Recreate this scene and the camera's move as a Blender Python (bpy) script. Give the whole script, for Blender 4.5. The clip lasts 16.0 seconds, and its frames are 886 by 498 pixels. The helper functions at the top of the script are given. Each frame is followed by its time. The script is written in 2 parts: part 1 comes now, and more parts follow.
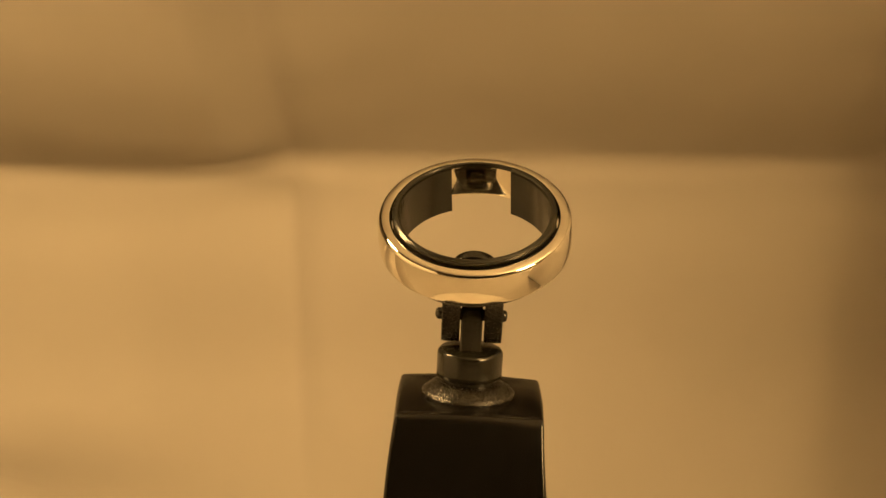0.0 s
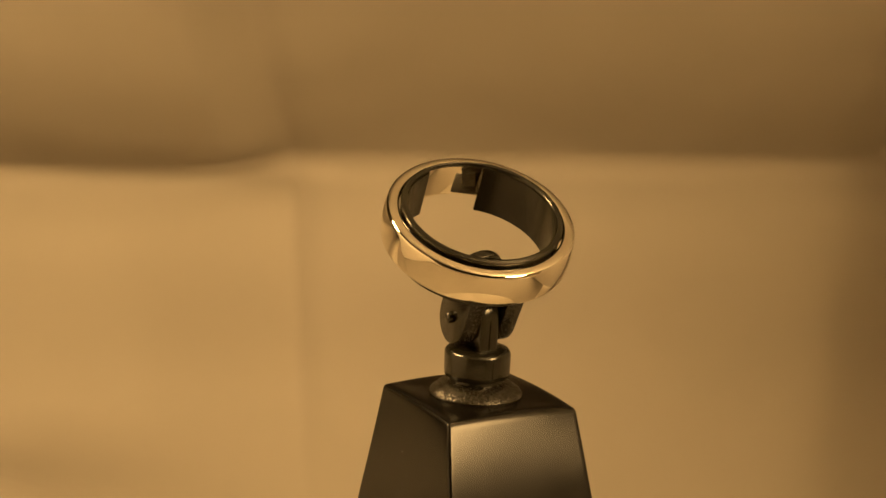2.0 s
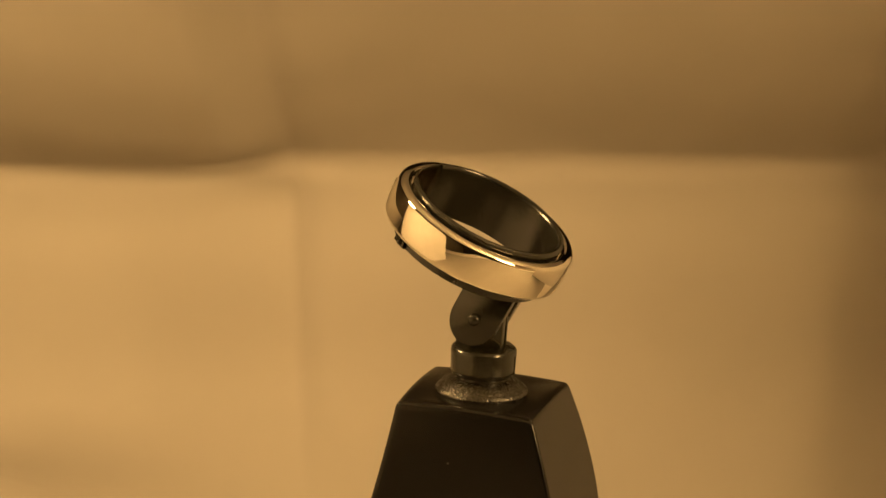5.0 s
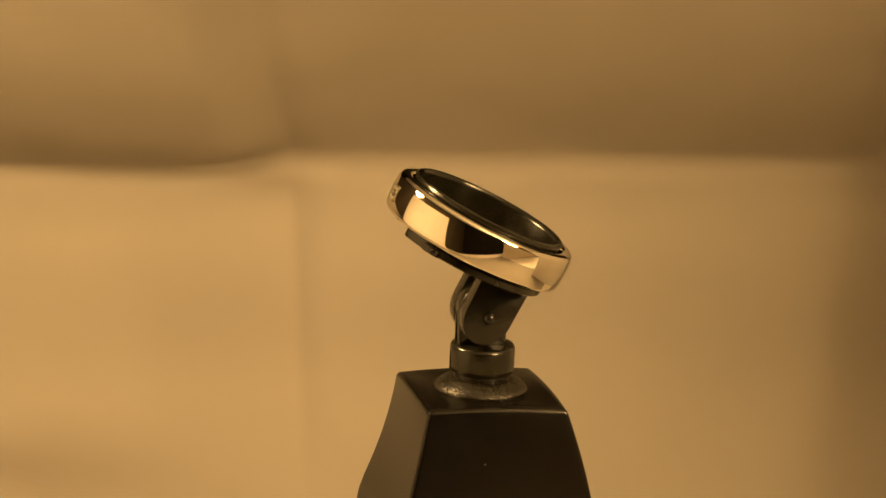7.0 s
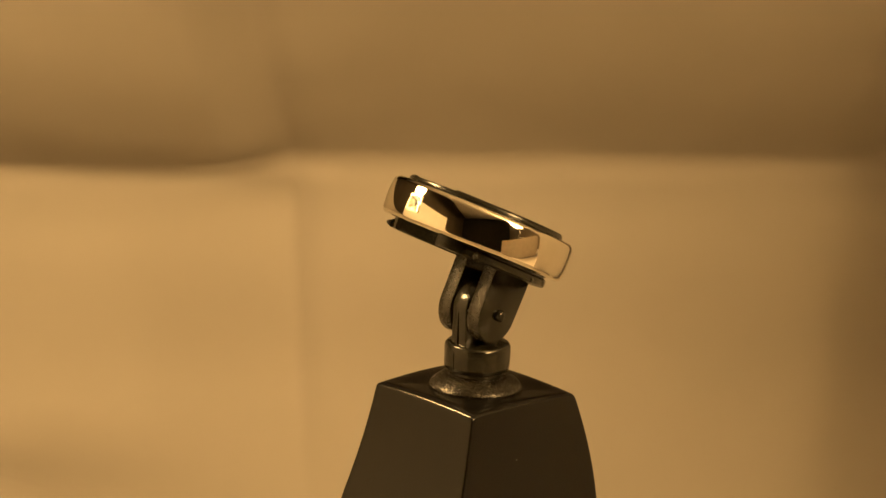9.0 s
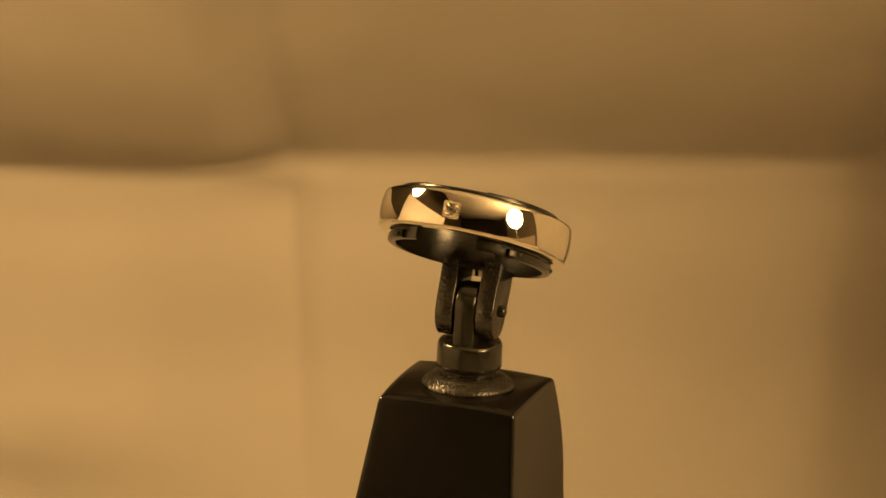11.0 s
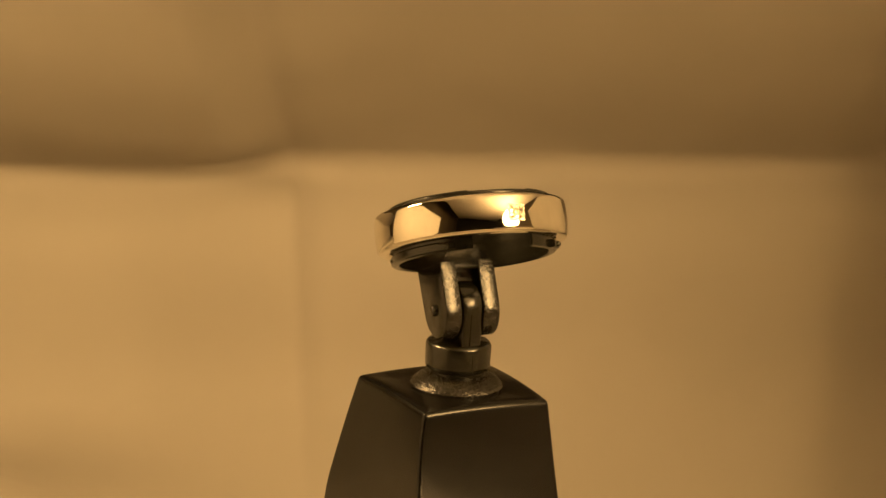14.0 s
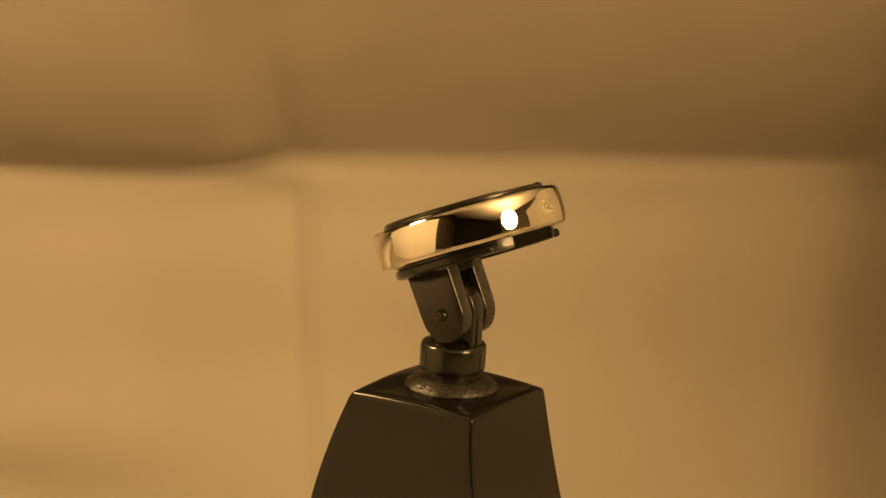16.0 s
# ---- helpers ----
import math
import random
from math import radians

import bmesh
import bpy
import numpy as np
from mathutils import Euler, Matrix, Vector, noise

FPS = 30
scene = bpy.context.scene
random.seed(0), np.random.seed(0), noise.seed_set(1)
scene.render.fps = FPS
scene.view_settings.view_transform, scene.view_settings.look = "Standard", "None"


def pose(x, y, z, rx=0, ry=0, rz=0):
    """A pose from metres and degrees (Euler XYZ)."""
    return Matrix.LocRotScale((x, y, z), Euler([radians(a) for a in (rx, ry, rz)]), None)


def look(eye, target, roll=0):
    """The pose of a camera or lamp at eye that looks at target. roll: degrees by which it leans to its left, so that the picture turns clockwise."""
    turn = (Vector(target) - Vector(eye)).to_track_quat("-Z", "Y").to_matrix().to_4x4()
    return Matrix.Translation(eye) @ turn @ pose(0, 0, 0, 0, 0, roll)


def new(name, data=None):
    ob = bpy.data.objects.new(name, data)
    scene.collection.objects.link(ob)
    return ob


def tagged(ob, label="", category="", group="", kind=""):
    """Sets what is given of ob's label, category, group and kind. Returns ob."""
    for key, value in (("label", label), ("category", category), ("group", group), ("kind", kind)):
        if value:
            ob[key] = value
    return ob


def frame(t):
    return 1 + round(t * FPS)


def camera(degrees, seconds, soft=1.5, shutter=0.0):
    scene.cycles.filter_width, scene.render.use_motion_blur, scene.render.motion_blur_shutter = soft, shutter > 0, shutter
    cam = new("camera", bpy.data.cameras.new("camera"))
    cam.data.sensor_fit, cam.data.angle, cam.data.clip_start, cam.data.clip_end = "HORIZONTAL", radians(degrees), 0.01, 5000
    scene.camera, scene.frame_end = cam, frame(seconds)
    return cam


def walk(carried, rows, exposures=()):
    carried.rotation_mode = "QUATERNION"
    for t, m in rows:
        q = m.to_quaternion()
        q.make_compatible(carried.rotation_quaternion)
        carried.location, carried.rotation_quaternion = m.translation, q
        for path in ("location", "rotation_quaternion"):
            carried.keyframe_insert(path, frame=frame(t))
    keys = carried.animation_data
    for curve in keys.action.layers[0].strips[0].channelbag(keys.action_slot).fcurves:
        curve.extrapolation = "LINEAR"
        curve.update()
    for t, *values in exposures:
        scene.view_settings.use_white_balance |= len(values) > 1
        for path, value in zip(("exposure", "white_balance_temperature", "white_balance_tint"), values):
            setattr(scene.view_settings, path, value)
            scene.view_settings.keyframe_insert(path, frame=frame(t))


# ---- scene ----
U = 7e-5            # metres to one unit of the small-part drawings below
PLATTER_TOP = 0.018  # height of the turntable's platter over the table
LIFT = 0.13         # height of the drawings' zero over the table
SPIN = 14.864       # degrees a second, counter-clockwise from above

# ---------- camera: stands still on a long lens ----------
cam = camera(14.89, 16.0, soft=1.5)
EYE = Vector((0.0, -0.42, 0.42 * math.tan(radians(14.592)) + LIFT))
_yaw, _pitch = radians(-0.527), radians(14.592)
_way = Vector((math.sin(_yaw) * math.cos(_pitch), math.cos(_yaw) * math.cos(_pitch), -math.sin(_pitch)))
CAMPOSE = look(EYE, EYE + _way, 2.91)
walk(cam, [(0.0, CAMPOSE), (16.0, CAMPOSE)], exposures=[(0.0, -0.08), (0.9, -0.10), (1.5, -0.34), (2.2, -0.22), (3.0, -0.13), (5.0, -0.08), (9.0, -0.17), (12.5, -0.24), (16.0, -0.27)])

# ---------- world and exposure ----------
world = bpy.data.worlds.new("evening_room")
world.use_nodes = True
world.node_tree.nodes["Background"].inputs[0].default_value = (0.10, 0.065, 0.03, 1)
world.node_tree.nodes["Background"].inputs[1].default_value = 0.05
scene.world = world
LAMP_COLOUR = (1.0, 0.597, 0.217)
LAMP_POWER_FRONT = 35.0
LAMP_POWER_SIDE = 112.0


# ---------- materials ----------
def node_mat(name):
    m = bpy.data.materials.new(name)
    m.use_nodes = True
    nt = m.node_tree
    return m, nt, nt.nodes["Principled BSDF"]


def add_noise(nt, scale, detail=4.0, rough=0.55):
    co = nt.nodes.new("ShaderNodeTexCoord")
    n = nt.nodes.new("ShaderNodeTexNoise")
    n.inputs["Scale"].default_value = scale
    n.inputs["Detail"].default_value = detail
    n.inputs["Roughness"].default_value = rough
    nt.links.new(co.outputs["Object"], n.inputs["Vector"])
    return n


def ramp(nt, fac, stops):
    r = nt.nodes.new("ShaderNodeValToRGB")
    el = r.color_ramp.elements
    while len(el) < len(stops):
        el.new(0.5)
    for e, (p, c) in zip(el, stops):
        e.position = p
        e.color = (*c, 1) if len(c) == 3 else (c[0], c[0], c[0], 1)
    nt.links.new(fac, r.inputs[0])
    return r


def surface(name, dark, light, rough, scale, bump=0.0, bump_scale=None, bump_dist=0.0002, metallic=0.0, coat=0.0,
            rough_span=0.08, specular=0.5):
    m, nt, b = node_mat(name)
    n = add_noise(nt, scale)
    r = ramp(nt, n.outputs["Fac"], [(0.3, dark), (0.7, light)])
    nt.links.new(r.outputs[0], b.inputs["Base Color"])
    n2 = add_noise(nt, scale * 5)
    rr = ramp(nt, n2.outputs["Fac"], [(0.3, (max(0.02, rough - rough_span),)), (0.7, (rough + rough_span,))])
    nt.links.new(rr.outputs[0], b.inputs["Roughness"])
    b.inputs["Metallic"].default_value = metallic
    b.inputs["Coat Weight"].default_value = coat
    b.inputs["Coat Roughness"].default_value = 0.06
    b.inputs["Specular IOR Level"].default_value = specular
    if bump:
        n3 = add_noise(nt, bump_scale or scale * 8, 1.5 if bump >= 1.0 else 6.0)
        bp = nt.nodes.new("ShaderNodeBump")
        bp.inputs["Strength"].default_value = bump
        bp.inputs["Distance"].default_value = bump_dist
        nt.links.new(n3.outputs["Fac"], bp.inputs["Height"])
        nt.links.new(bp.outputs[0], b.inputs["Normal"])
    return m


PAPER = surface("cream_paper", (0.312, 0.289, 0.254), (0.351, 0.325, 0.287), 0.75, 9, 0.15, 160, 0.0004)
BOARD = surface("white_board", (0.74, 0.71, 0.665), (0.80, 0.77, 0.73), 0.6, 20, 0.1, 200)
LACQUER = surface("black_lacquer", (0.004, 0.0036, 0.0028), (0.005, 0.0046, 0.0037), 0.225, 60, 0.03, 1500, 0.00002, specular=0.44, rough_span=0.02)


def add_dust(m):
    """A few pale specks of dust on a dark surface."""
    nt = m.node_tree
    b = nt.nodes["Principled BSDF"]
    base = b.inputs["Base Color"].links[0].from_socket
    co = nt.nodes.new("ShaderNodeTexCoord")
    v = nt.nodes.new("ShaderNodeTexVoronoi")
    v.inputs["Scale"].default_value = 230
    nt.links.new(co.outputs["Object"], v.inputs["Vector"])
    spot = ramp(nt, v.outputs["Distance"], [(0.028, (1.0,)), (0.042, (0.0,))])
    some = ramp(nt, v.outputs["Color"], [(0.70, (0.0,)), (0.72, (1.0,))])
    both = nt.nodes.new("ShaderNodeMath")
    both.operation = "MULTIPLY"
    nt.links.new(spot.outputs[0], both.inputs[0])
    nt.links.new(some.outputs[0], both.inputs[1])
    mix = nt.nodes.new("ShaderNodeMix")
    mix.data_type = "RGBA"
    nt.links.new(both.outputs[0], mix.inputs[0])
    nt.links.new(base, mix.inputs[6])
    mix.inputs[7].default_value = (0.45, 0.42, 0.36, 1)
    nt.links.new(mix.outputs[2], b.inputs["Base Color"])


add_dust(LACQUER)
PLASTIC = surface("black_plastic", (0.008, 0.0077, 0.0046), (0.013, 0.0122, 0.0072), 0.22, 200, 0.34, 1900, 0.00006, specular=0.65, rough_span=0.05)
WORN = surface("worn_black_plastic", (0.012, 0.011, 0.008), (0.022, 0.019, 0.013), 0.24, 700, 0.45, 2300, 0.00009, specular=0.75, rough_span=0.07)
GRAIN = surface("granular_black_plastic", (0.009, 0.008, 0.006), (0.020, 0.017, 0.012), 0.25, 900, 1.0, 3400, 0.00012, specular=0.62, rough_span=0.06)
STAMPED = surface("stamped_gold", (0.88, 0.80, 0.66), (0.95, 0.89, 0.76), 0.22, 900, 0.8, 4200, 0.00012, metallic=1.0)
METAL = surface("polished_gold", (0.92, 0.86, 0.74), (0.94, 0.89, 0.78), 0.045, 120, 0.0, metallic=1.0, rough_span=0.015)
# near-black base colour stands in for the lack of light in the room
UNLITTONE = surface("unlit_room_tone", (0.030, 0.024, 0.018), (0.045, 0.036, 0.026), 0.8, 3, 0.1, 60)
TANWALL = surface("tan_wall", (0.42, 0.36, 0.27), (0.48, 0.41, 0.31), 0.8, 3, 0.1, 60)
BROWNWALL = surface("brown_wall", (0.16, 0.13, 0.09), (0.20, 0.165, 0.12), 0.8, 3, 0.1, 60)
WOOD = surface("table_wood", (0.16, 0.09, 0.045), (0.24, 0.14, 0.07), 0.45, 14, 0.2, 90)
GLOSSPALE = surface("glossy_pale_plastic", (0.47, 0.44, 0.39), (0.52, 0.49, 0.44), 0.12, 40, rough_span=0.03)
CARD = surface("pale_cardboard", (0.56, 0.50, 0.41), (0.64, 0.58, 0.49), 0.7, 30, 0.15, 300)
LAMPMETAL = surface("lamp_metal", (0.03, 0.03, 0.03), (0.05, 0.05, 0.05), 0.4, 40, metallic=0.0)


def glow(name, strength):
    m = bpy.data.materials.new(name)
    m.use_nodes = True
    nt = m.node_tree
    nt.nodes.remove(nt.nodes["Principled BSDF"])
    e = nt.nodes.new("ShaderNodeEmission")
    e.inputs[0].default_value = (*LAMP_COLOUR, 1)
    e.inputs[1].default_value = strength
    nt.links.new(e.outputs[0], nt.nodes["Material Output"].inputs[0])
    return m


GLOW_FRONT = glow("front_bulb_glow", LAMP_POWER_FRONT)
GLOW_SIDE = glow("side_bulb_glow", LAMP_POWER_SIDE)

GEM, _nt, _b = node_mat("clear_gem")
_b.inputs["Base Color"].default_value = (0.97, 0.96, 0.93, 1)
_b.inputs["Roughness"].default_value = 0.02
_b.inputs["Transmission Weight"].default_value = 1.0
_b.inputs["IOR"].default_value = 2.4


# ---------- mesh helpers ----------
def finish(name, bm, material, smooth=40):
    bmesh.ops.recalc_face_normals(bm, faces=bm.faces)
    me = bpy.data.meshes.new(name)
    for f in bm.faces:
        f.smooth = smooth > 0
    bm.to_mesh(me)
    bm.free()
    me.materials.append(material)
    if smooth:
        me.set_sharp_from_angle(angle=radians(smooth))
    return me


def part(name, bm, material, parent, label="", smooth=40):
    ob = new(name, finish(name, bm, material, smooth))
    ob.parent = parent
    if label:
        ob["label"] = label
    return ob


def thing(name, bm, material, label, category, group="", kind="", smooth=40):
    ob = new(name, finish(name, bm, material, smooth))
    return tagged(ob, label, category, group, kind)


def lathe(bm, profile, m=Matrix(), segs=96, start=0.0, end=360.0, wobble=None):
    """Turns the closed profile (radius, height) round z, from start to end degrees."""
    full = end - start >= 359.99
    count = segs if full else segs + 1
    rings = []
    for i in range(count):
        a = radians(start + (end - start) * i / segs)
        row = []
        for k, (r, z) in enumerate(profile):
            if wobble:
                r, z = wobble(a, k, r, z)
            row.append(bm.verts.new(m @ (Vector((r * math.cos(a), r * math.sin(a), z)) * U)))
        rings.append(row)
    n = len(profile)
    for i in range(segs if full else segs):
        p, q = rings[i], rings[(i + 1) % count]
        for k in range(n):
            bm.faces.new((p[k], q[k], q[(k + 1) % n], p[(k + 1) % n]))
    if not full:
        bm.faces.new(rings[0])
        bm.faces.new(rings[-1][::-1])


def rounded(points, radius, steps=4):
    """A closed polygon with its corners rounded."""
    out = []
    n = len(points)
    for i in range(n):
        p, a, b = (Vector(points[j]) for j in (i, i - 1, (i + 1) % n))
        u, v = (a - p), (b - p)
        r = min(radius, u.length * 0.45, v.length * 0.45)
        s, e = p + u.normalized() * r, p + v.normalized() * r
        for k in range(steps + 1):
            t = k / steps
            out.append((1 - t) ** 2 * s + 2 * t * (1 - t) * p + t * t * e)
    return out


def prism(bm, outline, lo, hi, place, bevel=0.0, rim=0):
    """Extrudes a flat outline (u, v) from lo to hi along w; place(u, v, w) gives the vertex."""
    c = sum((Vector(p) for p in outline), Vector((0, 0))) / len(outline)
    levels = [(lo, bevel), (lo + bevel * 0.35, bevel * 0.35), (lo + bevel, 0.0), (hi - bevel, 0.0), (hi - bevel * 0.35, bevel * 0.35), (hi, bevel)] if bevel else [(lo, 0), (hi, 0)]
    rows = []
    for w, inset in levels:
        row = []
        for p in outline:
            d = Vector(p) - c
            q = c + d * max(0.0, 1 - inset / max(d.length, 1e-6))
            row.append(bm.verts.new(place(q.x, q.y, w)))
        rows.append(row)
    n = len(outline)
    for i, (a, b) in enumerate(zip(rows, rows[1:])):
        for k in range(n):
            f = bm.faces.new((a[k], a[(k + 1) % n], b[(k + 1) % n], b[k]))
            f.material_index = rim if 0 < i < len(rows) - 2 else 0
    bm.faces.new(rows[0][::-1])
    bm.faces.new(rows[-1])


def box(bm, lo, hi, m=Matrix(), bevel=0.0):
    got = bmesh.ops.create_cube(bm, size=1.0)["verts"]
    for v in got:
        v.co = m @ Vector([l + (c + 0.5) * (h - l) for c, l, h in zip(v.co, lo, hi)])
    if bevel:
        edges = list({e for v in got for e in v.link_edges})
        bmesh.ops.bevel(bm, geom=edges, offset=bevel, segments=2, affect="EDGES", profile=0.5)


def at_units(x, y, z):
    return Vector((x * U, y * U, z * U + LIFT))


# ---------- the room round the table ----------
def build_room():
    x0, x1, y0, y1, z0, z1, w = -0.64, 1.6, -2.0, 1.2, -0.74, 1.7, 0.1
    for name, lo, hi, mat, label in (
            ("floor", (x0, y0, z0 - w), (x1, y1, z0), UNLITTONE, "room floor under the table, coloured dark for an unlit room"),
            ("ceiling_2", (x0, y0, z1), (x1, y1, z1 + w), UNLITTONE, "room ceiling, coloured dark for an unlit room"),
            ("wall_front", (x0 - w, y0 - w, z0), (x1 + w, y0, z1), UNLITTONE, "wall behind the camera, coloured dark for an unlit room"),
            ("wall_back", (x0 - w, y1, z0), (x1 + w, y1 + w, z1), UNLITTONE, "wall behind the backdrop, coloured dark for an unlit room"),
            ("wall_west", (x0 - w, y0, z0), (x0, y1, z1), BROWNWALL, "brown painted side wall beside the table"),
            ("wall_east", (x1, y0, z0), (x1 + w, y1, z1), TANWALL, "tan painted side wall")):
        bm = bmesh.new()
        box(bm, lo, hi)
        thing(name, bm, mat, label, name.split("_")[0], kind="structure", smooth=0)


def build_table():
    t = tagged(new("table"), "table with a pale top and brown wooden legs", "table")
    bm = bmesh.new()
    box(bm, (-0.6, -0.50, -0.034), (0.6, 0.45, -0.004), bevel=0.004)
    part("tabletop", bm, BOARD, t, "pale laminate tabletop")
    for sx in (-1, 1):
        for y in (-0.40, 0.37):
            bm = bmesh.new()
            box(bm, (sx * 0.55 - 0.025, y - 0.025, -0.74), (sx * 0.55 + 0.025, y + 0.025, -0.034), bevel=0.004)
            part("leg", bm, WOOD, t)


def smooth01(a, b, v):
    t = min(1.0, max(0.0, (v - a) / (b - a)))
    return t * t * (3 - 2 * t)


CROSS_S, CROSS_LEAN = 0.180, 0.074      # where the cross fold runs up the sheet, and its lean
FOLD_X, FOLD_LEAN = -0.0338, -0.105      # the upright fold
SHEET_LENGTH = 0.240
EDGE_X = 0.0655                          # the last upright fold, where the sheet turns away


def sheet_angle(x, s):
    """The sheet's rise, in degrees, s metres behind the start of its sweep."""
    c = CROSS_S + CROSS_LEAN * x
    return 36 * smooth01(0.0, 0.07, s) + 10 * smooth01(0.09, 0.17, s) + 36 * (smooth01(c - 0.050, c - 0.028, s) - smooth01(c - 0.022, c - 0.004, s)) + 94 * smooth01(c - 0.0055, c + 0.0065, s) - 9 * smooth01(c + 0.006, c + 0.05, s)


def sheet_relief(x, s):
    """Small folds, outwards from the sheet."""
    c = CROSS_S + CROSS_LEAN * x
    f = FOLD_X + FOLD_LEAN * (s - CROSS_S)
    above = smooth01(c - 0.012, c + 0.004, s)
    off = 0.0
    # above the cross fold a broad pleat, steep towards the far side
    off += smooth01(c - 0.008, c + 0.018, s) * 0.0052 * (smooth01(f - 0.075, f - 0.009, x) - smooth01(f - 0.0115, f + 0.0005, x))
    off -= above * 0.0010 * math.exp(-((x - f - 0.0015) / 0.0028) ** 2)
    # below it a soft ridge that fades downwards, falling away on its far side
    low = (1 - above) * smooth01(c - 0.080, c - 0.03, s)
    fall = 1 - math.exp(-max(0.0, x - f - 0.0005) / 0.0050)
    off += low * 0.0048 * (smooth01(f - 0.03, f + 0.001, x) - fall)
    # dimple where both folds meet
    off -= 0.0012 * math.exp(-((x - f + 0.006) / 0.008) ** 2 - ((s - c - 0.001) / 0.004) ** 2)
    # the lower corner is curled towards the side lamp to shape a brighter glow
    off += 0.064 * smooth01(0.0, 0.115, min(-x, 0.115)) * smooth01(0.042, 0.105, c - s)
    # slow waves of a sheet that was once folded
    off += 0.0028 * noise.noise(Vector((x * 14, s * 16, 0.3))) + 0.00045 * noise.noise(Vector((x * 60, s * 60, 4.1)))
    return off


def sheet_back(x, s):
    """How far the sheet is bent back, to darken the side away from the side lamp."""
    v = x - EDGE_X - 0.07 * (s - CROSS_S)
    return 1.8 * max(0.0, x - 0.015) ** 2 + 0.62 * 0.5 * (v + math.sqrt(v * v + 0.004 ** 2))


def build_backdrop():
    """One cream sheet: flat on the table, sweeping up behind the stand, with the marks of its folds."""
    start_y, flat = 0.035, 0.42
    xs = [-0.40 + 0.30 * i / 30 for i in range(30)] + [-0.10 + 0.20 * i / 260 for i in range(260)] + [0.10 + 0.12 * i / 20 for i in range(21)]
    flats = [-flat + flat * j / 50 for j in range(50)]
    step = 0.0007
    rises = [step * j for j in range(int(SHEET_LENGTH / step))]
    bm = bmesh.new()
    columns = []
    for x in xs:
        col = [bm.verts.new((x, start_y + s, 0.0)) for s in flats]
        y, z, last = start_y, 0.0, 0.0
        for s in rises:
            a = radians(sheet_angle(x, s))
            y, z = y + math.cos(a) * (s - last), z + math.sin(a) * (s - last)
            last = s
            near = smooth01(0.0, 0.05, s)
            off, back = sheet_relief(x, s) * near, sheet_back(x, s) * near
            col.append(bm.verts.new((x, y - off * math.sin(a) + back * 0.968, z + off * math.cos(a) - back * 0.252)))
        columns.append(col)
    for a, b in zip(columns, columns[1:]):
        for k in range(len(a) - 1):
            bm.faces.new((a[k], b[k], b[k + 1], a[k + 1]))
    sheet = thing("paper_backdrop", bm, PAPER, "cream paper backdrop sheet with soft fold creases", "backdrop", kind="structure", smooth=180)
    sol = sheet.modifiers.new("thickness", "SOLIDIFY")
    sol.thickness, sol.offset = 0.0006, -1


def build_side_boards():
    for p, q, h, label in (
            ((-0.195, -0.245), (-0.285, 0.0606), 0.25, "plain white reflector board standing on the table"),
            ((0.180, -0.043), (0.122, 0.186), 0.210, "plain white reflector board standing beside the backdrop")):
        d = Vector(q) - Vector(p)
        m = Matrix.Translation((*p, 0.002)) @ Matrix.Rotation(math.atan2(d.y, d.x), 4, "Z")
        bm = bmesh.new()
        box(bm, (0, -0.0025, 0), (d.length, 0.0025, h), bevel=0.0006)
        ob = thing("reflector_board", bm, BOARD, label, "reflector board", group="reflector boards")
        ob.matrix_world = m


BOX_TOP = 0.137


def build_lamp_box():
    """The closed box that carries the front lamp."""
    carton = tagged(new("cardboard_box"), "closed pale cardboard box carrying the small globe lamp", "box")
    p, q = Vector((0.190, -0.345)), Vector((0.400, -0.108))
    d = q - p
    carton.matrix_world = Matrix.Translation((*p, 0.0)) @ Matrix.Rotation(math.atan2(d.y, d.x), 4, "Z")
    bm = bmesh.new()
    box(bm, (0, -0.14, 0.0005), (d.length, 0, BOX_TOP - 0.003), bevel=0.0015)
    part("carton", bm, CARD, carton)
    for lo, hi in ((-0.14, -0.0705), (-0.0695, 0.0)):
        bm = bmesh.new()
        box(bm, (0.0005, lo, BOX_TOP - 0.003), (d.length - 0.0005, hi, BOX_TOP), bevel=0.0008)
        part("flap", bm, CARD, carton)


def build_overhead_reflector():
    # unseen board, added to throw lamp light back onto ring and backdrop
    bm = bmesh.new()
    box(bm, (-0.30, -1.05, 0.0), (0.62, 0.50, 0.005), bevel=0.0008)
    over = thing("overhead_reflector", bm, BOARD, "unseen pale reflector board added aslant over the table and the lamps", "ceiling", kind="structure")
    over.matrix_world = pose(0, 0, 0.465, -9)


def rod(bm, points, radius, sides=12):
    """A round rod along the points."""
    rows = []
    for i, p in enumerate(points):
        d = (points[min(i + 1, len(points) - 1)] - points[max(i - 1, 0)]).normalized()
        u = d.orthogonal().normalized() if not rows else (u - d * u.dot(d)).normalized()
        v = d.cross(u)
        rows.append([bm.verts.new(p + radius * (u * math.cos(2 * math.pi * k / sides) + v * math.sin(2 * math.pi * k / sides))) for k in range(sides)])
    for a, b in zip(rows, rows[1:]):
        for k in range(sides):
            bm.faces.new((a[k], a[(k + 1) % sides], b[(k + 1) % sides], b[k]))
    bm.faces.new(rows[0][::-1])
    bm.faces.new(rows[-1])


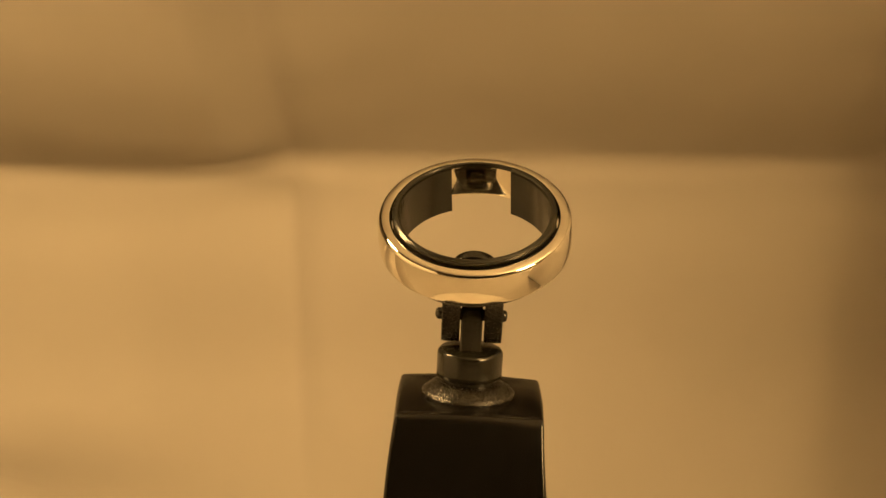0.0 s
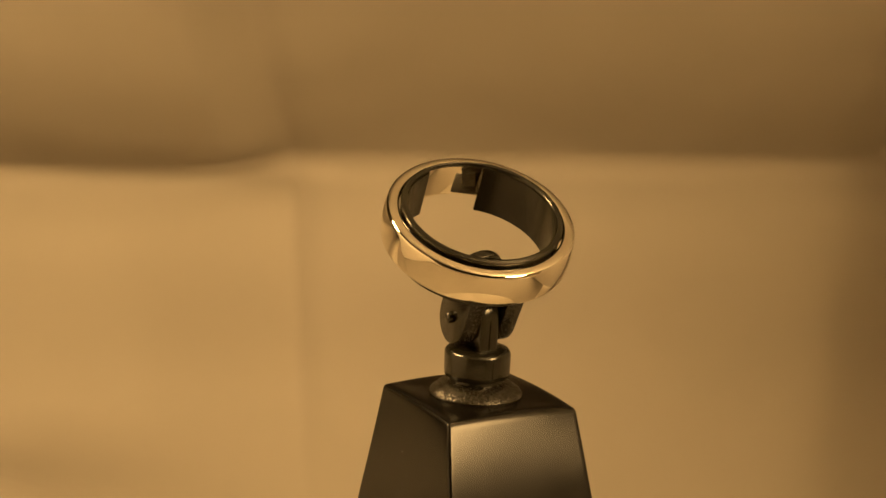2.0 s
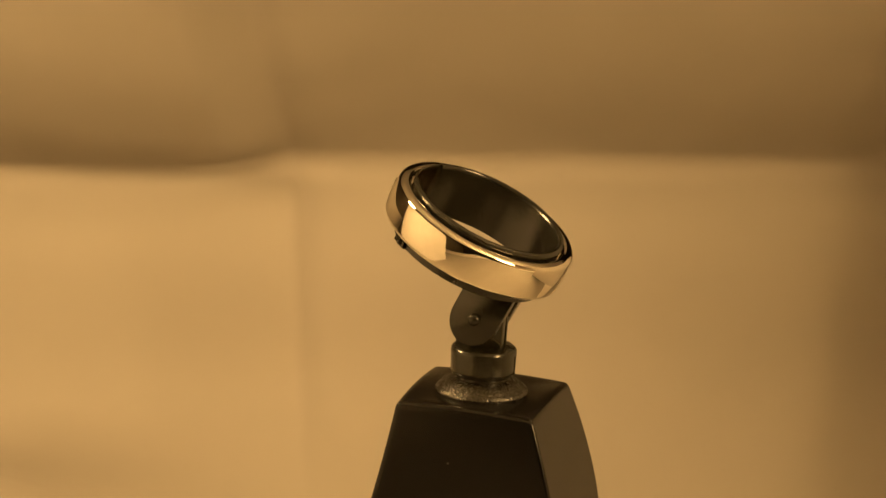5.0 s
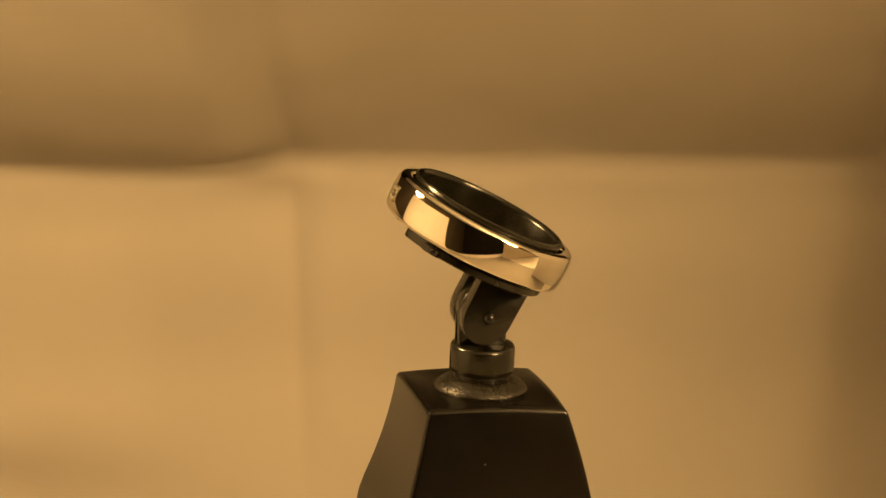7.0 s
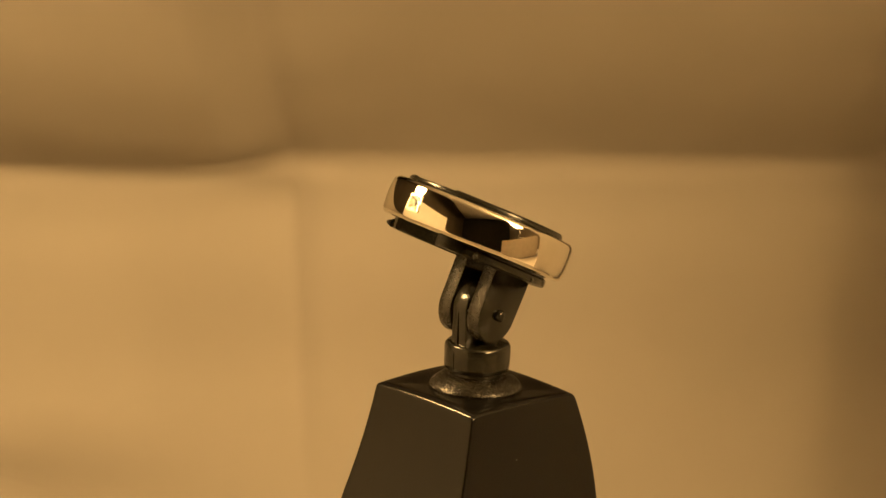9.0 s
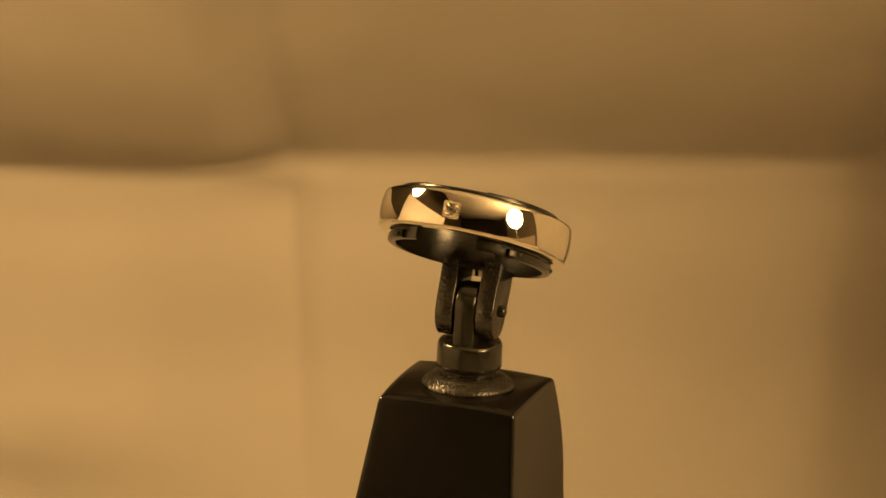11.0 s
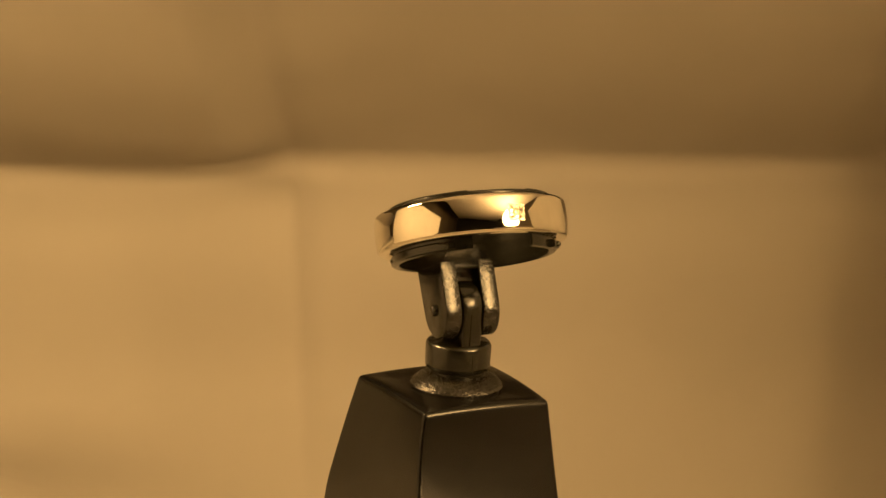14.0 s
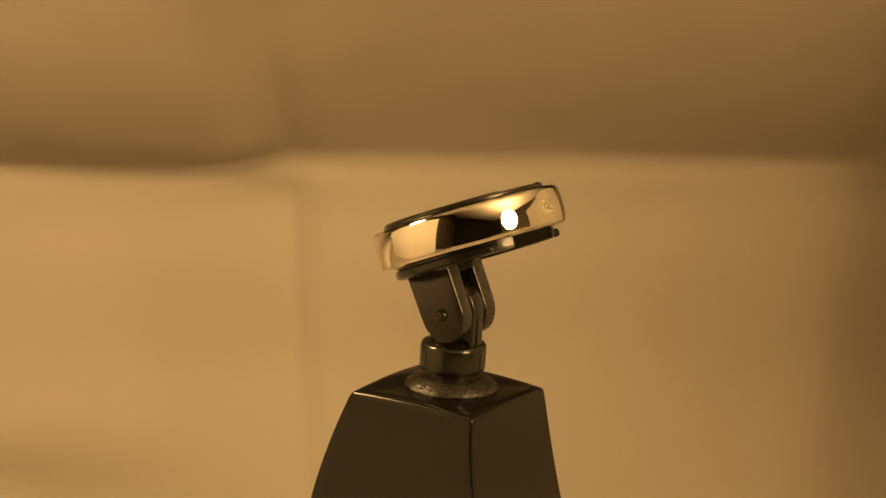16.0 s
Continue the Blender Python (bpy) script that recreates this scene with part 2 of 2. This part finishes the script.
def build_lamp(foot, bulb, mat, label, radius, rise, tall):
    """A lamp with its base at foot, an arm that climbs tall metres and bends over to the bulb."""
    lamp = tagged(new("desk_lamp"), label, "lamp", group="lamps beside the stand")
    lamp.location = foot
    b = Vector(bulb) - Vector(foot)
    away = Vector((-b.x, -b.y, 0.0)).normalized()
    away = Vector((away.x, away.y, rise)).normalized()
    bm = bmesh.new()
    bmesh.ops.create_uvsphere(bm, u_segments=40, v_segments=24, radius=radius, matrix=Matrix.Translation(b))
    part("bulb", bm, mat, lamp, "glowing warm frosted bulb")
    bm = bmesh.new()
    rod(bm, [b + away * radius * 0.93, b + away * (radius + 0.030)], min(radius * 0.45, 0.012), 24)
    part("socket", bm, LAMPMETAL, lamp)
    bm = bmesh.new()
    p0, p1, p2 = b + away * (radius + 0.025), Vector((0, 0, tall)), Vector((0, 0, 0.008))
    path = [p0.lerp(p1, t / 12).lerp(p1.lerp(p2, t / 12), t / 12) for t in range(13)]
    rod(bm, path, 0.004)
    part("arm", bm, LAMPMETAL, lamp)
    bm = bmesh.new()
    lathe(bm, [(0.0001, 0.0012), (0.040, 0.0012), (0.040, 0.008), (0.036, 0.011), (0.0001, 0.012)], Matrix.Scale(1 / U, 4), 40)
    part("base", bm, LAMPMETAL, lamp)


def build_turntable():
    """A low motor base with a glossy pale platter that turns on it."""
    table = tagged(new("turntable"), "low round pale motor turntable carrying the display stand", "turntable")
    metres = Matrix.Scale(1 / U, 4)
    bm = bmesh.new()
    lathe(bm, [(0.0001, 0.0008), (0.058, 0.0008), (0.060, 0.0025), (0.060, 0.0095), (0.058, 0.0115), (0.0001, 0.0115)], metres, 96)
    part("motor_base", bm, BOARD, table)
    bm = bmesh.new()
    edge = [(0.0625 + 0.0028 * math.cos(radians(w)), 0.0149 + 0.0030 * math.sin(radians(w))) for w in range(-80, 81, 16)]
    lathe(bm, [(0.0001, 0.012)] + edge + [(0.0600, PLATTER_TOP), (0.0001, PLATTER_TOP)], metres, 128)
    return part("platter", bm, GLOSSPALE, table, "glossy pale platter with a rounded rim")


# ---------- the display stand ----------
CX, CY = 4.7, -29.0                       # the post's centre on the block
TOPZ = -267.0
CORNERS = (                               # corner at the top, slope and curve of each upright edge
    ((-123, -160), (-0.156, 0.082, -0.380, 0.075)),
    ((143, -156), (0.042, 0.060, -0.465, 0.143)),
    ((134, 101), (0.165, -0.042, 0.070, 0.153)),
    ((-121, 95), (-0.084, -0.001, 0.160, 0.032)))


def block_corner(i, d):
    (x, y), (ax, bx, ay, by) = CORNERS[i]
    e = min(d, 230.0)
    x, y = x + ax * e + bx * e * e / 200, y + ay * e + by * e * e / 200
    if d > e:
        x += (d - e) * (0.07 if x > 0 else -0.07)
        y += (d - e) * (0.13 if y > 0 else -0.10)
    return Vector((x, y))


def build_stand():
    stand = tagged(new("ring_display_stand"), "black lacquered display stand with hinged black plastic ring holder", "display stand")
    # block: fine levels near the top edge, then down to the table
    bm = bmesh.new()
    foot = (LIFT - PLATTER_TOP) / U + TOPZ - 4
    top = [(0.0, 60.0), (0.0, 30.0), (0.1, 14.0), (0.5, 8.5), (1.5, 4.6), (3.0, 2.0), (5.0, 0.3), (7.5, -0.7), (11.0, -1.1), (16.0, -1.2)]
    levels = top + [(d, -1.2) for d in (20, 28, 42, 60, 80, 100, 120, 140, 160, 185, 210, 240, 280, 340, 420, 520, 640, 780, 920, foot - 8)] + [(foot, 6.0)]
    rows = []
    for d, inset in levels:
        cs = [block_corner(i, d) for i in range(4)]
        mid = sum(cs, Vector((0, 0))) / 4
        cs = [c + (mid - c).normalized() * inset * 1.41 for c in cs]
        ring, lifts = [], []
        crown = 3.0 if d < 0.1 else 3.8
        crown *= math.exp(-d / 60)
        for i in range(4):
            p, a, b = cs[i], cs[i - 1], cs[(i + 1) % 4]
            u, v = (a - p).normalized(), (b - p).normalized()
            r = 7.0
            for k in range(7):
                t = k / 6
                ring.append((1 - t) ** 2 * (p + u * r) + 2 * t * (1 - t) * p + t * t * (p + v * r))
                lifts.append(0.0 if inset < 10 else crown * inset / 80)
            s, e = p + v * r, b - v * r
            out = Vector((v.y, -v.x))
            for t in (0.02, 0.08, 0.17, 0.28, 0.4, 0.5, 0.6, 0.72, 0.83, 0.92, 0.98):
                swell = 4 * t * (1 - t)
                ring.append(s.lerp(e, t) + out * 2.5 * swell * math.exp(-d / 60))
                lifts.append(crown * swell if inset < 10 else crown * (swell * (1 - inset / 80) + inset / 80))
        rows.append([bm.verts.new(at_units(q.x, q.y, TOPZ - d + h)) for q, h in zip(ring, lifts)])
    n = len(rows[0])
    for a, b in zip(rows, rows[1:]):
        for k in range(n):
            bm.faces.new((a[k], b[k], b[(k + 1) % n], a[(k + 1) % n]))
    bm.faces.new(rows[0])
    bm.faces.new(rows[-1][::-1])
    part("block", bm, LACQUER, stand, "glossy black lacquered flared block", smooth=60)

    post = Matrix.Translation(at_units(CX, CY, 0))

    edge = [(20, -270), (84, -268), (86, -261), (83, -256), (75, -249.5), (67, -244.5), (61, -241.5), (53, -240), (20, -239.5)]
    foot_line = [edge[0], edge[1]]
    for (r0, z0), (r1, z1) in zip(edge[1:7], edge[2:8]):
        foot_line += [(r0 + (r1 - r0) * t / 4, z0 + (z1 - z0) * t / 4) for t in range(1, 5)]
    foot_line.append(edge[-1])

    def ragged(a, k, r, z):
        if 0 < k < len(foot_line) - 2:
            p = Vector((math.cos(a) * r, math.sin(a) * r, z))
            g = 0.9 * noise.noise(p * 0.28) + 1.0 * noise.noise(p * 0.58)
            r, z = r + 0.35 * g, z + 0.5 * g
            if k < 6:
                r += 1.6 * noise.noise(Vector((math.cos(a) * 4, math.sin(a) * 4, 1.0)))
        return r, z
    bm = bmesh.new()
    lathe(bm, foot_line, post, 300, wobble=ragged)
    part("post_foot", bm, GRAIN, stand, "rough cone-shaped black plastic foot")
    bm = bmesh.new()
    def moulded(a, k, r, z):
        if r > 40:
            r += 1.1 * noise.noise(Vector((math.cos(a) * 2.2, math.sin(a) * 2.2, z * 0.04))) + 0.9 * abs(math.sin(a * 2)) ** 6
            z += 1.0 * noise.noise(Vector((math.cos(a) * 2.6, math.sin(a) * 2.6, 7.0)))
        return r, z
    shoulder = [(54.5 - 2.0 + 8.0 * math.cos(radians(w)), -187.0 + 10.0 * math.sin(radians(w))) for w in range(0, 81, 16)]
    lathe(bm, [(10, -242), (48, -242), (48, -233), (53, -231.8), (57.5, -229), (60, -225), (60.5, -220), (60.5, -205)] + shoulder + [(44, -175), (30, -173), (10, -172)], post, 128, wobble=moulded)
    for side in (-1, 1):
        prism(bm, [(-1.2, -226), (1.2, -226), (1.0, -192), (-1.0, -192)], 0, 1.6, lambda u, v, w: at_units(CX + u, CY + side * (59.8 + w), v))
    part("collar", bm, PLASTIC, stand, "rounded black plastic collar")
    # tongue between the fork's arms
    px, py, pz = 1.0, -23.0, -115.0
    out = [(-44 + py, -180.0), (44 + py, -180.0)]
    out += [(py + 46 * math.cos(radians(a)), pz + 4 + 46 * math.sin(radians(a))) for a in range(0, 181, 12)]
    bm = bmesh.new()
    prism(bm, out, -15.0, 24.0, lambda u, v, w: at_units(w, u, v), 4.0)
    for side in (-1, 1):
        prism(bm, [(5.5, -178), (8.5, -178), (8.0, -118), (6.0, -116)], 0, 3.4, lambda u, v, w: at_units(u, py + side * (43.5 + w), v))
    part("tongue", bm, PLASTIC, stand, "upright plastic tongue with a mould seam")
    # fork, leaning with the ring
    fork = fork_frame()
    arm = []
    for a in range(180, 361, 10):
        arm.append((76 + 46 * math.cos(radians(a)), -135 + 54 * math.sin(radians(a))))
    arm += [(125, -54), (31, -54)]
    for lo, hi in ((-52.0, -18.5), (26.0, 59.0)):
        bm = bmesh.new()
        prism(bm, arm, lo, hi, lambda u, v, w: fork @ (Vector((w, -u, v)) * U), 2.5, 1)
        part("fork_arm", bm, PLASTIC, stand, "rounded black plastic hinge arm").data.materials.append(WORN)
    bm = bmesh.new()
    prism(bm, rounded([(31, -70), (121, -70), (121, -53), (31, -53)], 4), -50.0, 57.0, lambda u, v, w: fork @ (Vector((w, -u, v)) * U), 2.0)
    prism(bm, [(70, -76), (78, -76), (77, -69), (71, -69)], 1.0, 6.0, lambda u, v, w: fork @ (Vector((w, -u, v)) * U))
    part("fork_bridge", bm, PLASTIC, stand)
    dome = [(-46, -70), (53, -70)] + [(3.5 + 47 * math.cos(radians(a)), -66 + 47 * math.sin(radians(a))) for a in range(4, 177, 9)]
    bm = bmesh.new()
    prism(bm, dome, 31, 52, lambda u, v, w: fork @ (Vector((u, -w, v)) * U), 3.0)
    part("fork_web", bm, PLASTIC, stand, "half-round plastic web joining fork and clip")
    # hinge pin
    bm = bmesh.new()
    pin = Matrix.Translation(at_units(0, 0, 0) + fork_pin()) @ Matrix.Rotation(radians(1.0), 4, "Z") @ Matrix.Rotation(radians(90), 4, "Y")
    lathe(bm, [(1, -64), (5, -63.6), (8.5, -62), (10.6, -59), (11, -54), (11, 60), (10.6, 63.5), (8.5, 66.5), (5, 68), (1, 68.4)], pin, 32)
    part("hinge_pin", bm, PLASTIC, stand, "small domed black hinge pin")
    # clip that holds the ring
    rf = ring_frame()
    clip = [(137, -56), (139.5, -58), (146, -57), (147.5, -50), (147.5, 38), (149.5, 41), (149, 45), (145, 47.5), (140, 46.5), (137.5, 43), (137, 38)]
    bm = bmesh.new()
    lathe(bm, clip, rf, 150, 116, 429)
    clip_ob = part("ring_clip", bm, PLASTIC, stand, "open black plastic clip gripping the ring from inside")
    bm = bmesh.new()
    lathe(bm, [(137.5, -54), (140, -56.5), (149, -56.5), (152, -54), (152, -43), (149, -40.5), (140, -40.5), (137.5, -43)], rf, 140, 150, 405)
    part("clip_lip", bm, PLASTIC, clip_ob)
    bm = bmesh.new()
    lathe(bm, [(145.5, 37), (149.5, 37), (150.5, 40), (149.5, 43.5), (147, 45), (145, 43.5), (144.5, 40)], rf, 180)
    part("clip_rim", bm, PLASTIC, clip_ob, "thin closed black plastic rim")
    for a0, a1, reach in ((45, 56.5, 0), (139, 150.5, 5)):
        bm = bmesh.new()
        lathe(bm, [(146, -57), (150 + reach, -57), (153 + reach, -55), (153 + reach, -45), (150 + reach, -42), (146, -42)], rf, 6, a0, a1)
        part("clip_tab", bm, PLASTIC, clip_ob)
    for a, r, size in ((51.0, 154.0, 5.0), (146.0, 158.0, 5.5), (196.0, 151.0, 4.5), (349.0, 151.0, 4.5)):
        bm = bmesh.new()
        spot = rf @ (Vector((r * math.cos(radians(a)), r * math.sin(radians(a)), -50.0)) * U)
        bmesh.ops.create_icosphere(bm, subdivisions=3, radius=size * U, matrix=Matrix.Translation(spot))
        part("clip_nub", bm, WORN, clip_ob, "small round moulded nub")
    return stand


def lean_frame(azimuth, tilt=24.5):
    az, ti = radians(azimuth), radians(tilt)
    a = Vector((math.sin(ti) * math.cos(az), math.sin(ti) * math.sin(az), math.cos(ti)))
    e1 = Vector((0, 0, 1)).cross(a).normalized()
    e2 = a.cross(e1)
    m = Matrix((e1, e2, a)).transposed().to_4x4()
    m.translation = at_units(1.5, -9.6, 39.8)
    return m


def ring_frame():
    return lean_frame(-96.5)


def fork_frame():
    return lean_frame(-90.0)


def fork_pin():
    return Vector((1.0, -23.0, -115.0)) * U


def build_ring():
    """The finger ring, drawn round its own centre."""
    # barrel-shaped outside, rounded shoulders, comfort-fit inside
    half = [(177.4 - z * z / 370, z) for z in (3.5, 7, 10.5, 14, 17.5, 21, 24.5, 27.5)]
    half += [(165.4 + 10 * math.cos(radians(w)), 26.3 + 10 * math.sin(radians(w))) for w in range(14, 85, 10)]
    half += [(164.5, 36.7), (160, 37.1), (156.5, 36.9), (153.9, 35.6), (152.6, 33), (151.9, 28), (151.2, 20), (150.7, 10)]
    prof = [(r, -z) for r, z in reversed(half)] + [(177.4, 0)] + half + [(150.5, 0)]
    bm = bmesh.new()
    lathe(bm, prof, Matrix(), 320)
    ring = thing("finger_ring", bm, METAL, "polished gold band ring with one small square gem", "ring", smooth=60)
    g = Matrix.Rotation(radians(96.8), 4, "Z")

    def spot(u, v, w):          # u round the band, v along its axis, w outwards
        return g @ (Vector((176.6 + w, -u * 1.22, v * 1.12 - 2.5)) * U)
    # a raised square frame, a stamped floor with four beads, and a small cut stone
    bm = bmesh.new()
    outer, inner = rounded([(-13, -14), (13, -14), (13, 14), (-13, 14)], 2.0), rounded([(-10, -11), (10, -11), (10, 11), (-10, 11)], 2.0)
    rows = [[bm.verts.new(spot(p.x, p.y, w)) for p in ps] for ps, w in ((outer, -3), (outer, 1.4), (inner, 1.8), (inner, -3))]
    n = len(outer)
    for a, b in zip(rows, rows[1:]):
        for k in range(n):
            bm.faces.new((a[k], a[(k + 1) % n], b[(k + 1) % n], b[k]))
    part("gem_setting", bm, STAMPED, ring, "raised square gold setting")
    bm = bmesh.new()
    floor = [[bm.verts.new(spot(-10.5 + 21 * i / 8, -11.5 + 23 * j / 8, 0.5 + 0.7 * math.sin(i * 2.1) * math.cos(j * 1.7))) for i in range(9)] for j in range(9)]
    for j in range(8):
        for i in range(8):
            bm.faces.new((floor[j][i], floor[j][i + 1], floor[j + 1][i + 1], floor[j + 1][i]))
    part("setting_floor", bm, STAMPED, ring, "stamped gold floor of the setting", smooth=0)
    for sx in (-1, 1):
        for sy in (-1, 1):
            bm = bmesh.new()
            bmesh.ops.create_icosphere(bm, subdivisions=2, radius=2.8 * U, matrix=Matrix.Translation(spot(sx * 6.6, sy * 7.4, 1.2)))
            part("claw", bm, METAL, ring)
    bm = bmesh.new()
    loops = []
    for half_w, w, turn in ((6.5, 1.0, 0), (5.2, 2.3, 22.5), (3.4, 2.9, 0)):
        loops.append([bm.verts.new(spot(half_w * math.cos(radians(45 * k + turn)), half_w * math.sin(radians(45 * k + turn)), w)) for k in range(8)])
    for a, b in zip(loops, loops[1:]):
        for k in range(8):
            bm.faces.new((a[k], a[(k + 1) % 8], b[k]))
            bm.faces.new((a[(k + 1) % 8], b[(k + 1) % 8], b[k]))
    bm.faces.new(loops[-1])
    tip = bm.verts.new(spot(0, 0, -1.0))
    for k in range(8):
        bm.faces.new((loops[0][(k + 1) % 8], loops[0][k], tip))
    part("gem", bm, GEM, ring, "small faceted clear gem", smooth=0)
    ring.matrix_world = ring_frame()
    return ring


build_room()
build_table()
build_backdrop()
build_side_boards()
build_lamp_box()
build_overhead_reflector()
build_lamp((0.396, -0.322, BOX_TOP), (0.389, -0.315, 0.329), GLOW_FRONT, "globe lamp with a large round glowing warm shade", 0.094, -1.6, 0.07)
build_lamp((-0.345, -0.03, 0.0006), (-0.108, 0.006, LIFT + 0.072), GLOW_SIDE, "small lamp with a long bent arm and glowing warm bulb", 0.017, 0.5, 0.36)
PLATTER = build_turntable()
STAND = build_stand()
RING = build_ring()


def motions():
    """The stand and the ring in it turn together at an even speed."""
    start = ring_frame()
    times = [0.5 * k for k in range(33)]
    walk(PLATTER, [(t, pose(0, 0, 0, 0, 0, SPIN * t)) for t in times])
    walk(STAND, [(t, pose(0, 0, 0, 0, 0, SPIN * t)) for t in times])
    walk(RING, [(t, pose(0, 0, 0, 0, 0, SPIN * t) @ start) for t in times])


motions()
